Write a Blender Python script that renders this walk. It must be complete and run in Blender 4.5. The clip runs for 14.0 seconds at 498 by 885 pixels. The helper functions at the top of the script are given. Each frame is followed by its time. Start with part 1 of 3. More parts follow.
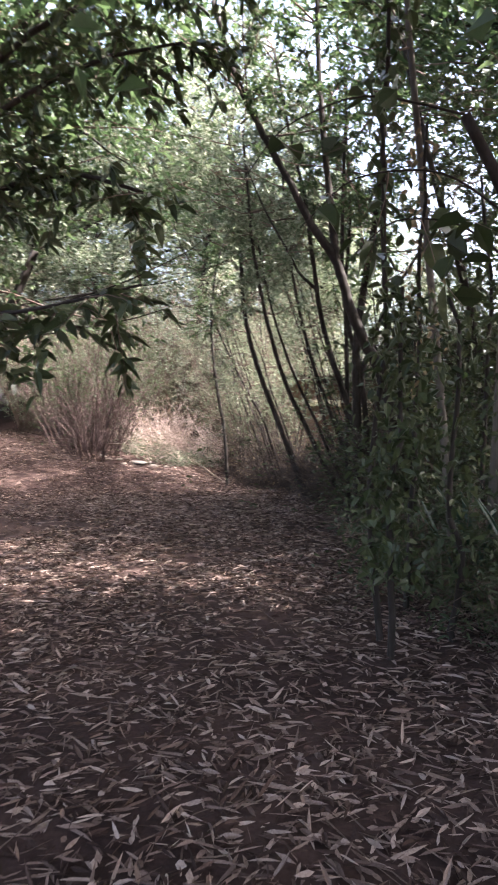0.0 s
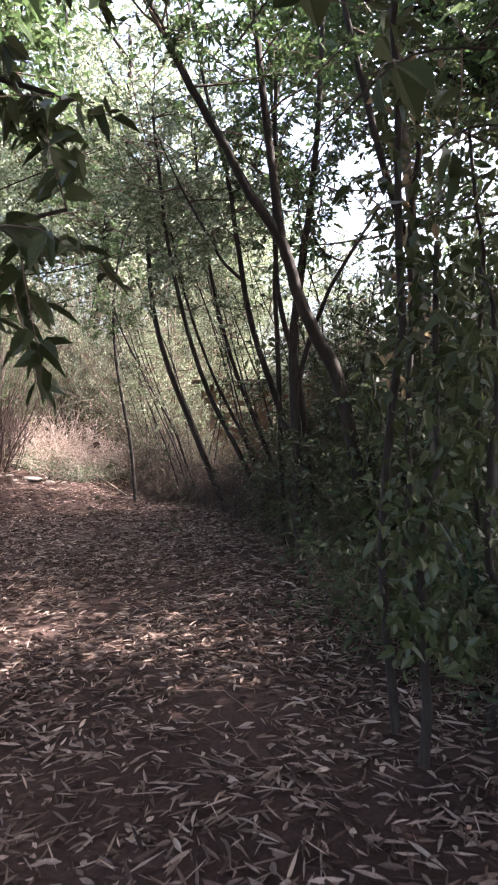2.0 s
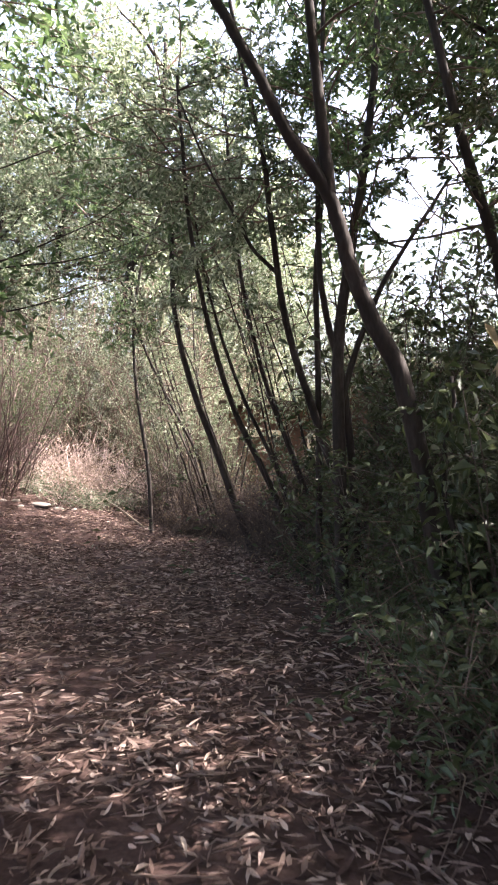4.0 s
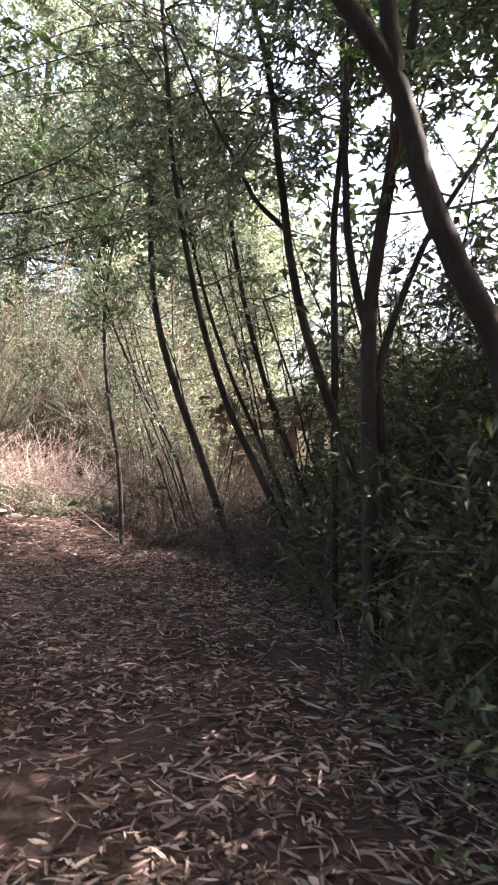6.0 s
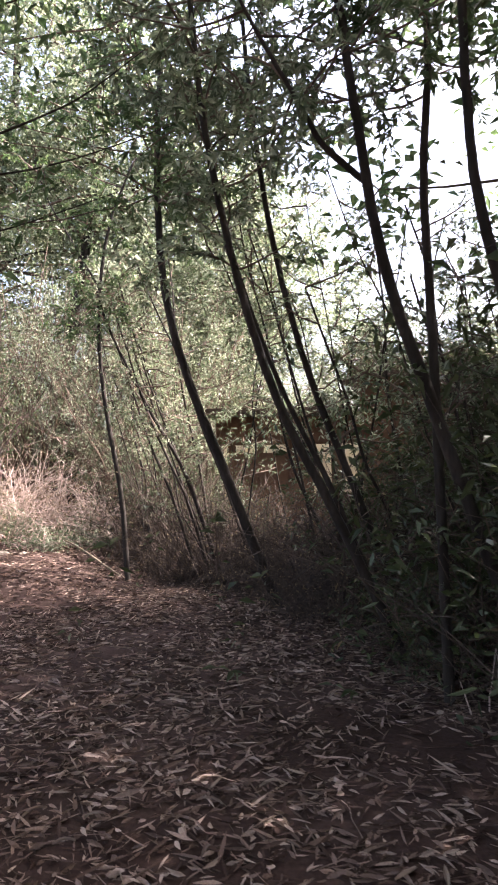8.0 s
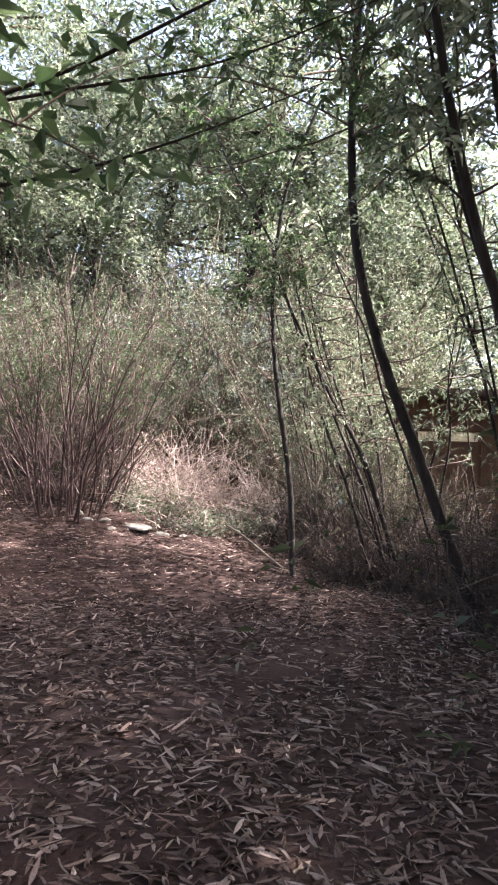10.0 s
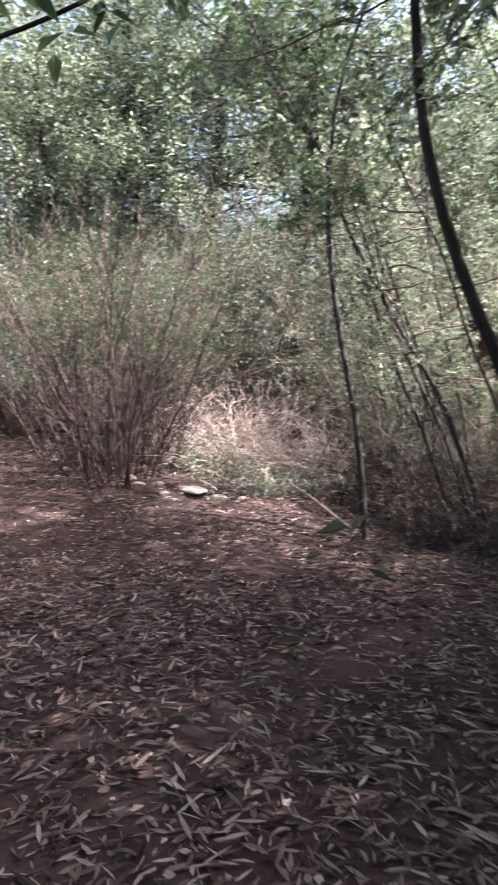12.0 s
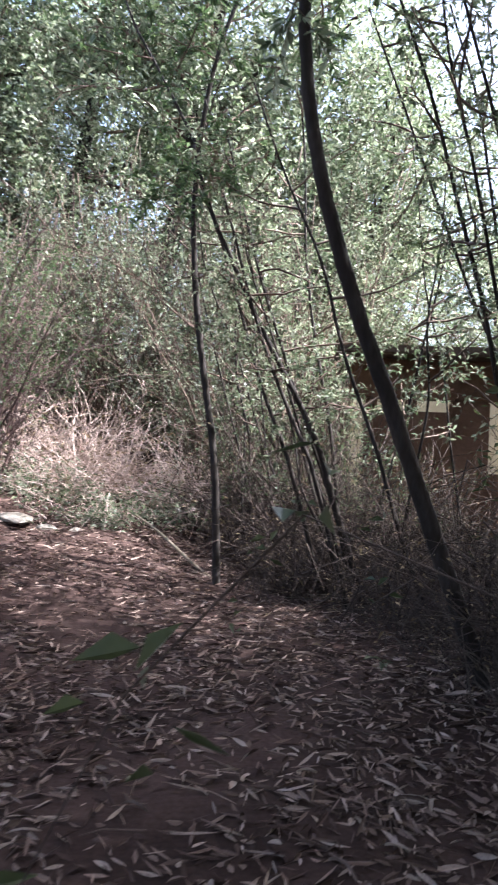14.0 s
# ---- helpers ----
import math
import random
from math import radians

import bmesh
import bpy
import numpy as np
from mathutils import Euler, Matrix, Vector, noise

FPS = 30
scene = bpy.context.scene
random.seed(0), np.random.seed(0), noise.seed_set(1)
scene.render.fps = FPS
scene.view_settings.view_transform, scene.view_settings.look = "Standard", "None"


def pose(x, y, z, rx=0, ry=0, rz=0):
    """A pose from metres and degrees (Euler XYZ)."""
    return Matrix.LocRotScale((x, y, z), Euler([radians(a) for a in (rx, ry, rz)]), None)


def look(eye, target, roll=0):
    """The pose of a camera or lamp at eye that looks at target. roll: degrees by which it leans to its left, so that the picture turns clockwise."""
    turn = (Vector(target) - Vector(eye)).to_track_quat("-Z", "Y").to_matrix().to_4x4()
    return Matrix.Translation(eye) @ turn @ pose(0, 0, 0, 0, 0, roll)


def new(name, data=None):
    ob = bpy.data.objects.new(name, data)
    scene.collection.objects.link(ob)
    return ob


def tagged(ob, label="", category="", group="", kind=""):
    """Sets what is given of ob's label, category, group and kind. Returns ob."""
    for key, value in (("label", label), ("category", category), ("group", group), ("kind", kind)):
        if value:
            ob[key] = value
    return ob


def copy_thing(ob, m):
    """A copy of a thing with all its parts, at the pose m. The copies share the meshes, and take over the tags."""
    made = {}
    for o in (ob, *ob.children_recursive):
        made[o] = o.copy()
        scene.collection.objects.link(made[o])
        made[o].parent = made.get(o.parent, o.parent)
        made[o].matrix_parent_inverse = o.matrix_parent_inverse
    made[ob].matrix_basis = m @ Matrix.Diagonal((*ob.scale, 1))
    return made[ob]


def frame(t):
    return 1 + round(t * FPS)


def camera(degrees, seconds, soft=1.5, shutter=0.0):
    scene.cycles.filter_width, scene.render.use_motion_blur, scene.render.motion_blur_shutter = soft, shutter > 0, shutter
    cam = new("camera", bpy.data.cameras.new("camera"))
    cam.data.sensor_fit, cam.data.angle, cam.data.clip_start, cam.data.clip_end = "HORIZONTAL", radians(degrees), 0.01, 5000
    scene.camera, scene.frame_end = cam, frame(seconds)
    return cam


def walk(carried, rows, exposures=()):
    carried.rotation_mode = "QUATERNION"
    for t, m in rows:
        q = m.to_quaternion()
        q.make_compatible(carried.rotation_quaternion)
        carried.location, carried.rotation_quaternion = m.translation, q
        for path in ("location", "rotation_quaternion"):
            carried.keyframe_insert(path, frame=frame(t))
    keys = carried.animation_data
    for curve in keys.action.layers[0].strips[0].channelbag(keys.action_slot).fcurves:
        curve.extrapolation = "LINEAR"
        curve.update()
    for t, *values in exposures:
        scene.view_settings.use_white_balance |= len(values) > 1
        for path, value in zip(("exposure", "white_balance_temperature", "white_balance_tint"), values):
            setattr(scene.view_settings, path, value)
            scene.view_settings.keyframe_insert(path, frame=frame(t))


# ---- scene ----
cam = camera(40.5, 14.0, soft=2.0, shutter=0.4)
PATH = [
    (0, (0.479, -3.461, 1.485), (0.223, -1.478, 1.429), 0.0),
    (0.5, (0.288, -3.218, 1.506), (0.225, -1.221, 1.423), -0.8),
    (1, (0.238, -2.864, 1.511), (0.247, -0.864, 1.494), -1.6),
    (1.5, (0.106, -2.511, 1.515), (0.128, -0.511, 1.503), 0.3),
    (2, (-0.014, -2.175, 1.541), (0.041, -0.176, 1.5), -1.0),
    (2.5, (0.03, -1.819, 1.525), (0.022, 0.181, 1.524), -0.8),
    (2.6, (0.031, -1.729, 1.529), (-0.026, 0.27, 1.492), 0.6),
    (2.7, (0.034, -1.667, 1.513), (-0.013, 0.332, 1.489), 0.2),
    (4.8, (-0.022, 0.025, 1.454), (-0.03, 2.024, 1.507), 1.0),
    (5, (-0.068, 0.151, 1.481), (-0.015, 2.15, 1.509), 0.4),
    (5.5, (-0.123, 0.519, 1.446), (0.055, 2.51, 1.52), 0.1),
    (6, (-0.239, 0.878, 1.477), (-0.191, 2.877, 1.531), 1.1),
    (6.5, (-0.458, 1.211, 1.484), (-0.316, 3.204, 1.553), -0.2),
    (7, (-0.622, 1.537, 1.46), (-0.529, 3.534, 1.488), -2.0),
    (7.5, (-0.768, 1.931, 1.491), (-0.694, 3.929, 1.545), -0.6),
    (8, (-0.93, 2.262, 1.499), (-0.796, 4.254, 1.605), -1.2),
    (8.5, (-1.075, 2.531, 1.494), (-1.002, 4.53, 1.506), -2.6),
    (9, (-1.216, 2.898, 1.499), (-1.308, 4.893, 1.61), -0.3),
    (9.2, (-1.277, 3.022, 1.501), (-1.46, 5.012, 1.598), 1.0),
    (11.3, (-1.2, 4.056, 1.493), (-1.604, 6.015, 1.488), 1.0),
    (11.5, (-1.224, 4.163, 1.51), (-1.623, 6.122, 1.462), -0.3),
    (12, (-1.275, 4.464, 1.472), (-1.809, 6.39, 1.399), -0.9),
    (12.5, (-1.355, 4.769, 1.489), (-2.172, 6.594, 1.465), 0.3),
    (13, (-1.478, 5.092, 1.454), (-2.189, 6.959, 1.543), 1.5),
    (13.5, (-1.426, 5.369, 1.454), (-1.766, 7.34, 1.468), 1.3),
    (14, (-1.308, 5.682, 1.449), (-1.459, 7.677, 1.453), 2.5),
]
EXPOSURE = ((0, 3.15, 6500, 17), (5.5, 3.2, 6800, 19), (8.0, 3.0, 6800, 19), (9.2, 2.9, 6550, 18), (11.5, 2.8, 6100, 17), (14, 2.75, 5900, 14))
walk(cam, [(t, look(eye, target, roll)) for t, eye, target, roll in PATH], EXPOSURE)
SKY_STRENGTH, SUN_STRENGTH = 0.12, 4.0

# ---- world, sun, exposure ----
world = bpy.data.worlds.new("world")
scene.world = world
world.use_nodes = True
wn = world.node_tree.nodes
sky = wn.new("ShaderNodeTexSky")
sky.sky_type, sky.sun_disc = "NISHITA", False
SUN_EL, SUN_AZ = radians(53), radians(82)   # azimuth clockwise from +y
sky.sun_elevation, sky.sun_rotation = SUN_EL, SUN_AZ
sky.air_density, sky.dust_density, sky.ozone_density = 1.0, 6.0, 1.0
wn["Background"].inputs["Strength"].default_value = SKY_STRENGTH
world.node_tree.links.new(sky.outputs[0], wn["Background"].inputs["Color"])
sun = new("sun", bpy.data.lights.new("sun", "SUN"))
sun.data.energy, sun.data.angle, sun.data.color = SUN_STRENGTH, radians(0.5), (1.0, 0.98, 0.95)
to_sun = Vector((math.sin(SUN_AZ) * math.cos(SUN_EL), math.cos(SUN_AZ) * math.cos(SUN_EL), math.sin(SUN_EL)))
sun.matrix_world = look(to_sun * 60, (0, 0, 0))

rng = np.random.default_rng(7)


# ---- materials ----
def material(name, colours, rough=0.7, noise_scale=8.0, fine_scale=60.0, bump=0.3, bump_distance=0.01, per="noise", through_light=0.0, specular=0.3, stretch=(1, 1, 1), edge=(0.0, 1.0)):
    """Colours along a ramp, driven by two scales of noise or by a random value for each leaf; leaves let light through."""
    m = bpy.data.materials.new(name)
    m.use_nodes = True
    n, link = m.node_tree.nodes, m.node_tree.links.new
    p = n["Principled BSDF"]
    out = n["Material Output"]
    tex = n.new("ShaderNodeTexCoord")
    mapping = n.new("ShaderNodeMapping")
    mapping.inputs["Scale"].default_value = stretch
    link(tex.outputs["Object"], mapping.inputs["Vector"])
    big, fine = n.new("ShaderNodeTexNoise"), n.new("ShaderNodeTexNoise")
    for node, scale in ((big, noise_scale), (fine, fine_scale)):
        node.inputs["Scale"].default_value = scale
        node.inputs["Detail"].default_value = 5
        link(mapping.outputs[0], node.inputs["Vector"])
    mix = n.new("ShaderNodeMath")
    mix.operation = "MULTIPLY_ADD"
    mix.inputs[1].default_value = 0.35
    link(fine.outputs["Fac"], mix.inputs[0])
    ramp = n.new("ShaderNodeValToRGB")
    while len(ramp.color_ramp.elements) < len(colours):
        ramp.color_ramp.elements.new(0.5)
    for i, (e, c) in enumerate(zip(ramp.color_ramp.elements, colours)):
        e.position = edge[0] + (edge[1] - edge[0]) * i / max(1, len(colours) - 1)
        e.color = (*c, 1)
    half = n.new("ShaderNodeMath")
    half.operation = "MULTIPLY"
    if per == "island":
        geo = n.new("ShaderNodeNewGeometry")
        link(geo.outputs["Random Per Island"], half.inputs[0])
        half.inputs[1].default_value = 0.7
        mix.inputs[1].default_value = 0.3
    elif per == "object":
        info = n.new("ShaderNodeObjectInfo")
        link(info.outputs["Random"], half.inputs[0])
        half.inputs[1].default_value = 0.7
        mix.inputs[1].default_value = 0.3
    else:
        link(big.outputs["Fac"], half.inputs[0])
        half.inputs[1].default_value = 0.65
    link(half.outputs[0], mix.inputs[2])
    link(mix.outputs[0], ramp.inputs[0])
    link(ramp.outputs[0], p.inputs["Base Color"])
    p.inputs["Roughness"].default_value = rough
    p.inputs["Specular IOR Level"].default_value = specular
    if bump:
        b = n.new("ShaderNodeBump")
        b.inputs["Strength"].default_value, b.inputs["Distance"].default_value = bump, bump_distance
        link(mix.outputs[0], b.inputs["Height"])
        link(b.outputs[0], p.inputs["Normal"])
    if through_light:
        t = n.new("ShaderNodeBsdfTranslucent")
        warm = n.new("ShaderNodeMixRGB")
        warm.blend_type, warm.inputs[0].default_value = "MULTIPLY", 1.0
        warm.inputs[2].default_value = (1.2, 1.25, 1.1, 1)
        link(ramp.outputs[0], warm.inputs[1])
        link(warm.outputs[0], t.inputs["Color"])
        s = n.new("ShaderNodeMixShader")
        s.inputs[0].default_value = through_light
        link(p.outputs[0], s.inputs[1])
        link(t.outputs[0], s.inputs[2])
        link(s.outputs[0], out.inputs["Surface"])
    return m


SOIL = material("soil", [(0.018, 0.011, 0.01), (0.036, 0.022, 0.0185), (0.062, 0.039, 0.033), (0.11, 0.074, 0.063)], 0.95, 0.9, 38, 0.9, 0.02, edge=(0.25, 0.75), specular=0.1)
LITTER = material("dead_leaf", [(0.02, 0.012, 0.01), (0.07, 0.044, 0.036), (0.21, 0.148, 0.122), (0.58, 0.46, 0.39)], 0.85, 20, 120, 0.15, 0.002, "island", 0.12, 0.1)
LITTER_ONE = material("dead_leaf_single", [(0.08, 0.054, 0.043), (0.19, 0.14, 0.115), (0.4, 0.32, 0.26)], 0.6, 20, 120, 0.15, 0.002, "object", 0.12)
BARK = material("bark", [(0.012, 0.009, 0.008), (0.032, 0.025, 0.021), (0.075, 0.061, 0.053)], 0.9, 6, 45, 0.8, 0.02, stretch=(1, 1, 0.25), edge=(0.25, 0.75))
BARK_GREY = material("bark_grey", [(0.05, 0.043, 0.036), (0.11, 0.095, 0.08), (0.2, 0.175, 0.145)], 0.9, 6, 45, 0.6, 0.012, stretch=(1, 1, 0.25), edge=(0.25, 0.75))
BARK_PALE = material("bark_pale", [(0.09, 0.07, 0.05), (0.2, 0.16, 0.12), (0.33, 0.28, 0.21)], 0.85, 6, 45, 0.5, 0.01, stretch=(1, 1, 0.25), edge=(0.25, 0.75))
TWIG = material("twig", [(0.06, 0.04, 0.032), (0.13, 0.09, 0.07), (0.24, 0.18, 0.14)], 0.85, 10, 60, 0, 0, "island")
# darkened copy of the brown twig, with shade put into the colour
TWIG_SHADED = material("twig_shaded", [(0.025, 0.017, 0.014), (0.065, 0.046, 0.038), (0.15, 0.115, 0.095)], 0.9, 10, 60, 0, 0, "island")
TWIG_PALE = material("twig_pale", [(0.1, 0.075, 0.055), (0.25, 0.2, 0.15), (0.42, 0.36, 0.28)], 0.85, 10, 60, 0, 0, "island")
TWIG_RED = material("twig_red", [(0.035, 0.022, 0.02), (0.085, 0.054, 0.048), (0.19, 0.13, 0.115)], 0.85, 10, 60, 0, 0, "island")
# pinkish dry twigs, colour raised to stand in for direct sun
TWIG_DRY_SUNLIT = material("twig_dry_sunlit", [(0.3, 0.21, 0.18), (0.52, 0.4, 0.35), (0.7, 0.58, 0.52)], 0.8, 10, 60, 0, 0, "island")
LEAF = material("leaf_green", [(0.03, 0.052, 0.022), (0.055, 0.09, 0.038), (0.09, 0.13, 0.06), (0.15, 0.18, 0.09)], 0.38, 6, 60, 0, 0, "island", 0.45, 0.4)
# pale green leaves, the upper tones lifted to stand in for full sun
LEAF_PALE_SUNLIT = material("leaf_pale_sunlit", [(0.03, 0.045, 0.022), (0.095, 0.125, 0.07), (0.26, 0.29, 0.205), (0.52, 0.53, 0.43)], 0.4, 6, 60, 0, 0, "island", 0.45, 0.45)
LEAF_DARK = material("leaf_dark", [(0.024, 0.036, 0.014), (0.04, 0.056, 0.022), (0.065, 0.08, 0.034), (0.11, 0.125, 0.062)], 0.36, 6, 60, 0, 0, "island", 0.25, 0.4)
LEAF_DRY = material("leaf_dry", [(0.12, 0.085, 0.05), (0.22, 0.16, 0.1), (0.34, 0.27, 0.17)], 0.6, 6, 60, 0, 0, "island", 0.35)
STRAP = material("strap_leaf", [(0.012, 0.035, 0.022), (0.025, 0.06, 0.038), (0.05, 0.09, 0.055)], 0.35, 5, 50, 0, 0, "island", 0.2, 0.5)
STONE = material("stone", [(0.14, 0.12, 0.1), (0.27, 0.24, 0.2), (0.42, 0.38, 0.33)], 0.9, 5, 40, 0.7, 0.02)
PLASTER = material("plaster_brown", [(0.09, 0.05, 0.034), (0.15, 0.085, 0.055), (0.21, 0.13, 0.085)], 0.95, 2, 30, 0.6, 0.02, edge=(0.25, 0.75))
PLASTER_PALE = material("plaster_pale", [(0.5, 0.43, 0.27), (0.62, 0.55, 0.37), (0.72, 0.66, 0.48)], 0.9, 2, 30, 0.3, 0.01, edge=(0.25, 0.75))
PLASTER_ORANGE = material("plaster_orange", [(0.5, 0.27, 0.08), (0.62, 0.35, 0.11), (0.7, 0.43, 0.16)], 0.9, 1.5, 25, 0.3, 0.01, edge=(0.25, 0.75))
ROOFING = material("roofing", [(0.04, 0.028, 0.02), (0.08, 0.058, 0.042), (0.13, 0.1, 0.075)], 0.8, 3, 30, 0.4, 0.01)


# ---- mesh tools ----
def smooth(a, b, v):
    k = np.clip((v - a) / (b - a), 0, 1)
    return k * k * (3 - 2 * k)


def height(x, y):
    """The ground: level along the path, rising to the far left, with small humps."""
    x, y = np.asarray(x, float), np.asarray(y, float)
    u = -0.55 * (x + 3.5) + 0.83 * (y - 10.4)
    rise = 0.2 * np.maximum(0, u - 0.2) * smooth(-0.8, -4.0, x) * smooth(8.0, 11.5, y)
    rise = np.where(rise > 2.2, 2.2 + 0.35 * (rise - 2.2), rise)
    rise = np.minimum(rise, 3.0)
    bank = 0.22 * smooth(0.7, 2.2, x) * smooth(14, 9, y)
    humps = 0.025 * np.sin(1.7 * x + 0.6 * y) * np.sin(1.1 * y - 0.4 * x) + 0.012 * np.sin(4.3 * x + 1) * np.sin(3.7 * y)
    return rise + bank + humps


def edge_x(y):
    """The path's right-hand edge, where the brush begins."""
    return np.interp(y, [-8, 0.3, 1.5, 2.5, 3.5, 4.6, 6, 7, 8.6, 10, 10.8, 11.5, 12.6, 14.3], [1.2, 1.2, 0.95, 1.0, 1.15, 1.2, 1.05, 0.85, 0.65, 0.1, -0.3, -0.8, -1.5, -2.7])


def mesh_from(name, verts, faces, mat, shade=True):
    me = bpy.data.meshes.new(name)
    me.from_pydata(verts, [], faces)
    me.materials.append(mat)
    if shade:
        me.polygons.foreach_set("use_smooth", [True] * len(me.polygons))
    me.update()
    return me


def unit(v):
    return v / np.maximum(1e-6, np.linalg.norm(v, axis=-1, keepdims=True))


class Bits:
    """Collects tubes or leaves as plain vertex and face arrays."""

    def __init__(self):
        self.v, self.f, self.n = [], [], 0

    def tube(self, pts, r0, r1, sides=5, wobble=0.0):
        pts = np.asarray(pts, float)
        k = len(pts)
        along = unit(np.gradient(pts, axis=0))
        ref = np.tile([0.31, 0.95, 0.05], (k, 1))
        a = unit(np.cross(along, ref))
        b = np.cross(along, a)
        r = np.linspace(r0, r1, k)[:, None]
        if wobble:
            r = r * (1 + wobble * rng.normal(0, 1, (k, 1)))
        ang = np.arange(sides) * 2 * math.pi / sides
        ring = pts[:, None, :] + r[:, None] * (np.cos(ang)[None, :, None] * a[:, None, :] + np.sin(ang)[None, :, None] * b[:, None, :])
        self.v.append(ring.reshape(-1, 3))
        i = np.arange(k - 1)[:, None] * sides + np.arange(sides)[None, :]
        j = np.arange(k - 1)[:, None] * sides + (np.arange(sides)[None, :] + 1) % sides
        self.f.extend((np.stack([i, j, j + sides, i + sides], -1).reshape(-1, 4) + self.n).tolist())
        top = [self.n + (k - 1) * sides + q for q in range(sides)]
        self.f.append(top)
        self.n += k * sides

    def leaves(self, base, way, length, width, fold=0.25, fine=False, droop=0.0):
        """Pointed leaves: base (n, 3), direction (n, 3), lengths and widths (n)."""
        base, way = np.asarray(base, float), unit(np.asarray(way, float))
        n = len(base)
        length, width = np.broadcast_to(length, n)[:, None], np.broadcast_to(width, n)[:, None]
        side = unit(np.cross(way, unit(rng.normal(0, 1, (n, 3)) + np.array([0, 0, 1.2]))))
        up = np.cross(side, way)
        tip = base + way * length - np.array([0, 0, 1.0]) * length * droop
        if fine:
            l1 = base + way * length * 0.3 + side * width * 0.5 + up * width * fold
            l2 = base + way * length * 0.65 + side * width * 0.42 + up * width * fold - np.array([0, 0, 1.0]) * length * droop * 0.4
            r1 = base + way * length * 0.3 - side * width * 0.5 + up * width * fold
            r2 = base + way * length * 0.65 - side * width * 0.42 + up * width * fold - np.array([0, 0, 1.0]) * length * droop * 0.4
            self.v.append(np.stack([base, l1, l2, tip, r2, r1], 1).reshape(-1, 3))
            i = self.n + 6 * np.arange(n)[:, None]
            self.f.extend(np.concatenate([i + [[0, 1, 2, 3]], i + [[0, 3, 4, 5]]]).tolist())
            self.n += 6 * n
        else:
            mid = base + way * length * 0.45 + up * width * fold
            self.v.append(np.stack([base, mid + side * width * 0.5, tip, mid - side * width * 0.5], 1).reshape(-1, 3))
            i = self.n + 4 * np.arange(n)[:, None]
            self.f.extend((i + [[0, 1, 2, 3]]).tolist())
            self.n += 4 * n

    def mesh(self, name, mat, shade=True):
        return mesh_from(name, np.concatenate(self.v).tolist() if self.v else [], self.f, mat, shade)


def part(name, me, parent, label="", kind=""):
    ob = new(name, me)
    ob.parent = parent
    return tagged(ob, label, kind=kind)


def thing(name, x, y, z, label, category, group="", kind=""):
    ob = new(name)
    ob.location = (x, y, z)
    ob.empty_display_size = 0.1
    return tagged(ob, label, category, group, kind)


def bend(start, way, length, steps=6, lift=0.0, noise_amount=0.06):
    """A wandering line from start; lift bends it up (or down) along its length."""
    pts = [np.asarray(start, float)]
    d = unit(np.asarray(way, float))
    for _ in range(steps):
        d = unit(d + rng.normal(0, noise_amount, 3) + np.array([0, 0, lift]) / steps)
        pts.append(pts[-1] + d * length / steps)
    return np.array(pts)


def sprays(twigs, leaves, starts, ways, length, per, leaf_length, leaf_width, twig_radius=0.004, droop=0.15, fine=False, spread=0.9):
    """Leafy twigs from given starts: a thin stalk each, with leaves set along it."""
    for s, w in zip(starts, ways):
        ln = length * rng.uniform(0.6, 1.3)
        pts = bend(s, w, ln, 3, -0.25, 0.18)
        twigs.tube(pts, twig_radius, twig_radius * 0.35, 3)
        k = rng.uniform(0.1, 1.0, per)
        i = np.minimum((k * 3).astype(int), 2)
        base = pts[i] + (pts[i + 1] - pts[i]) * (k * 3 - i)[:, None]
        along = unit(pts[-1] - pts[0])
        way = along * 0.5 + rng.normal(0, spread, (per, 3)) * np.array([1, 1, 0.7])
        leaves.leaves(base, way, leaf_length * rng.uniform(0.6, 1.3, per), leaf_width * rng.uniform(0.7, 1.2, per), 0.2, fine, droop)


# ---- the large structure: ground ----
def build_ground():
    xs = np.concatenate([[-2000, -600, -200, -80, -40, -28], np.arange(-20, 12.01, 0.25), [16, 24, 40, 80, 200, 600, 2000]])
    ys = np.concatenate([[-2000, -600, -200, -80, -40, -20], np.arange(-8, 26.01, 0.25), [30, 40, 60, 100, 250, 700, 2000]])
    gx, gy = np.meshgrid(xs, ys)
    gz = height(gx, gy)
    w = len(xs)
    i = (np.arange(len(ys) - 1)[:, None] * w + np.arange(w - 1)[None, :]).reshape(-1, 1)
    faces = (i + [[0, 1, w + 1, w]]).tolist()
    ob = new("ground", mesh_from("ground", np.stack([gx, gy, gz], -1).reshape(-1, 3).tolist(), faces, SOIL))
    return tagged(ob, "reddish-brown bare earth path under dry leaf litter", "ground", kind="structure")


GROUND = build_ground()


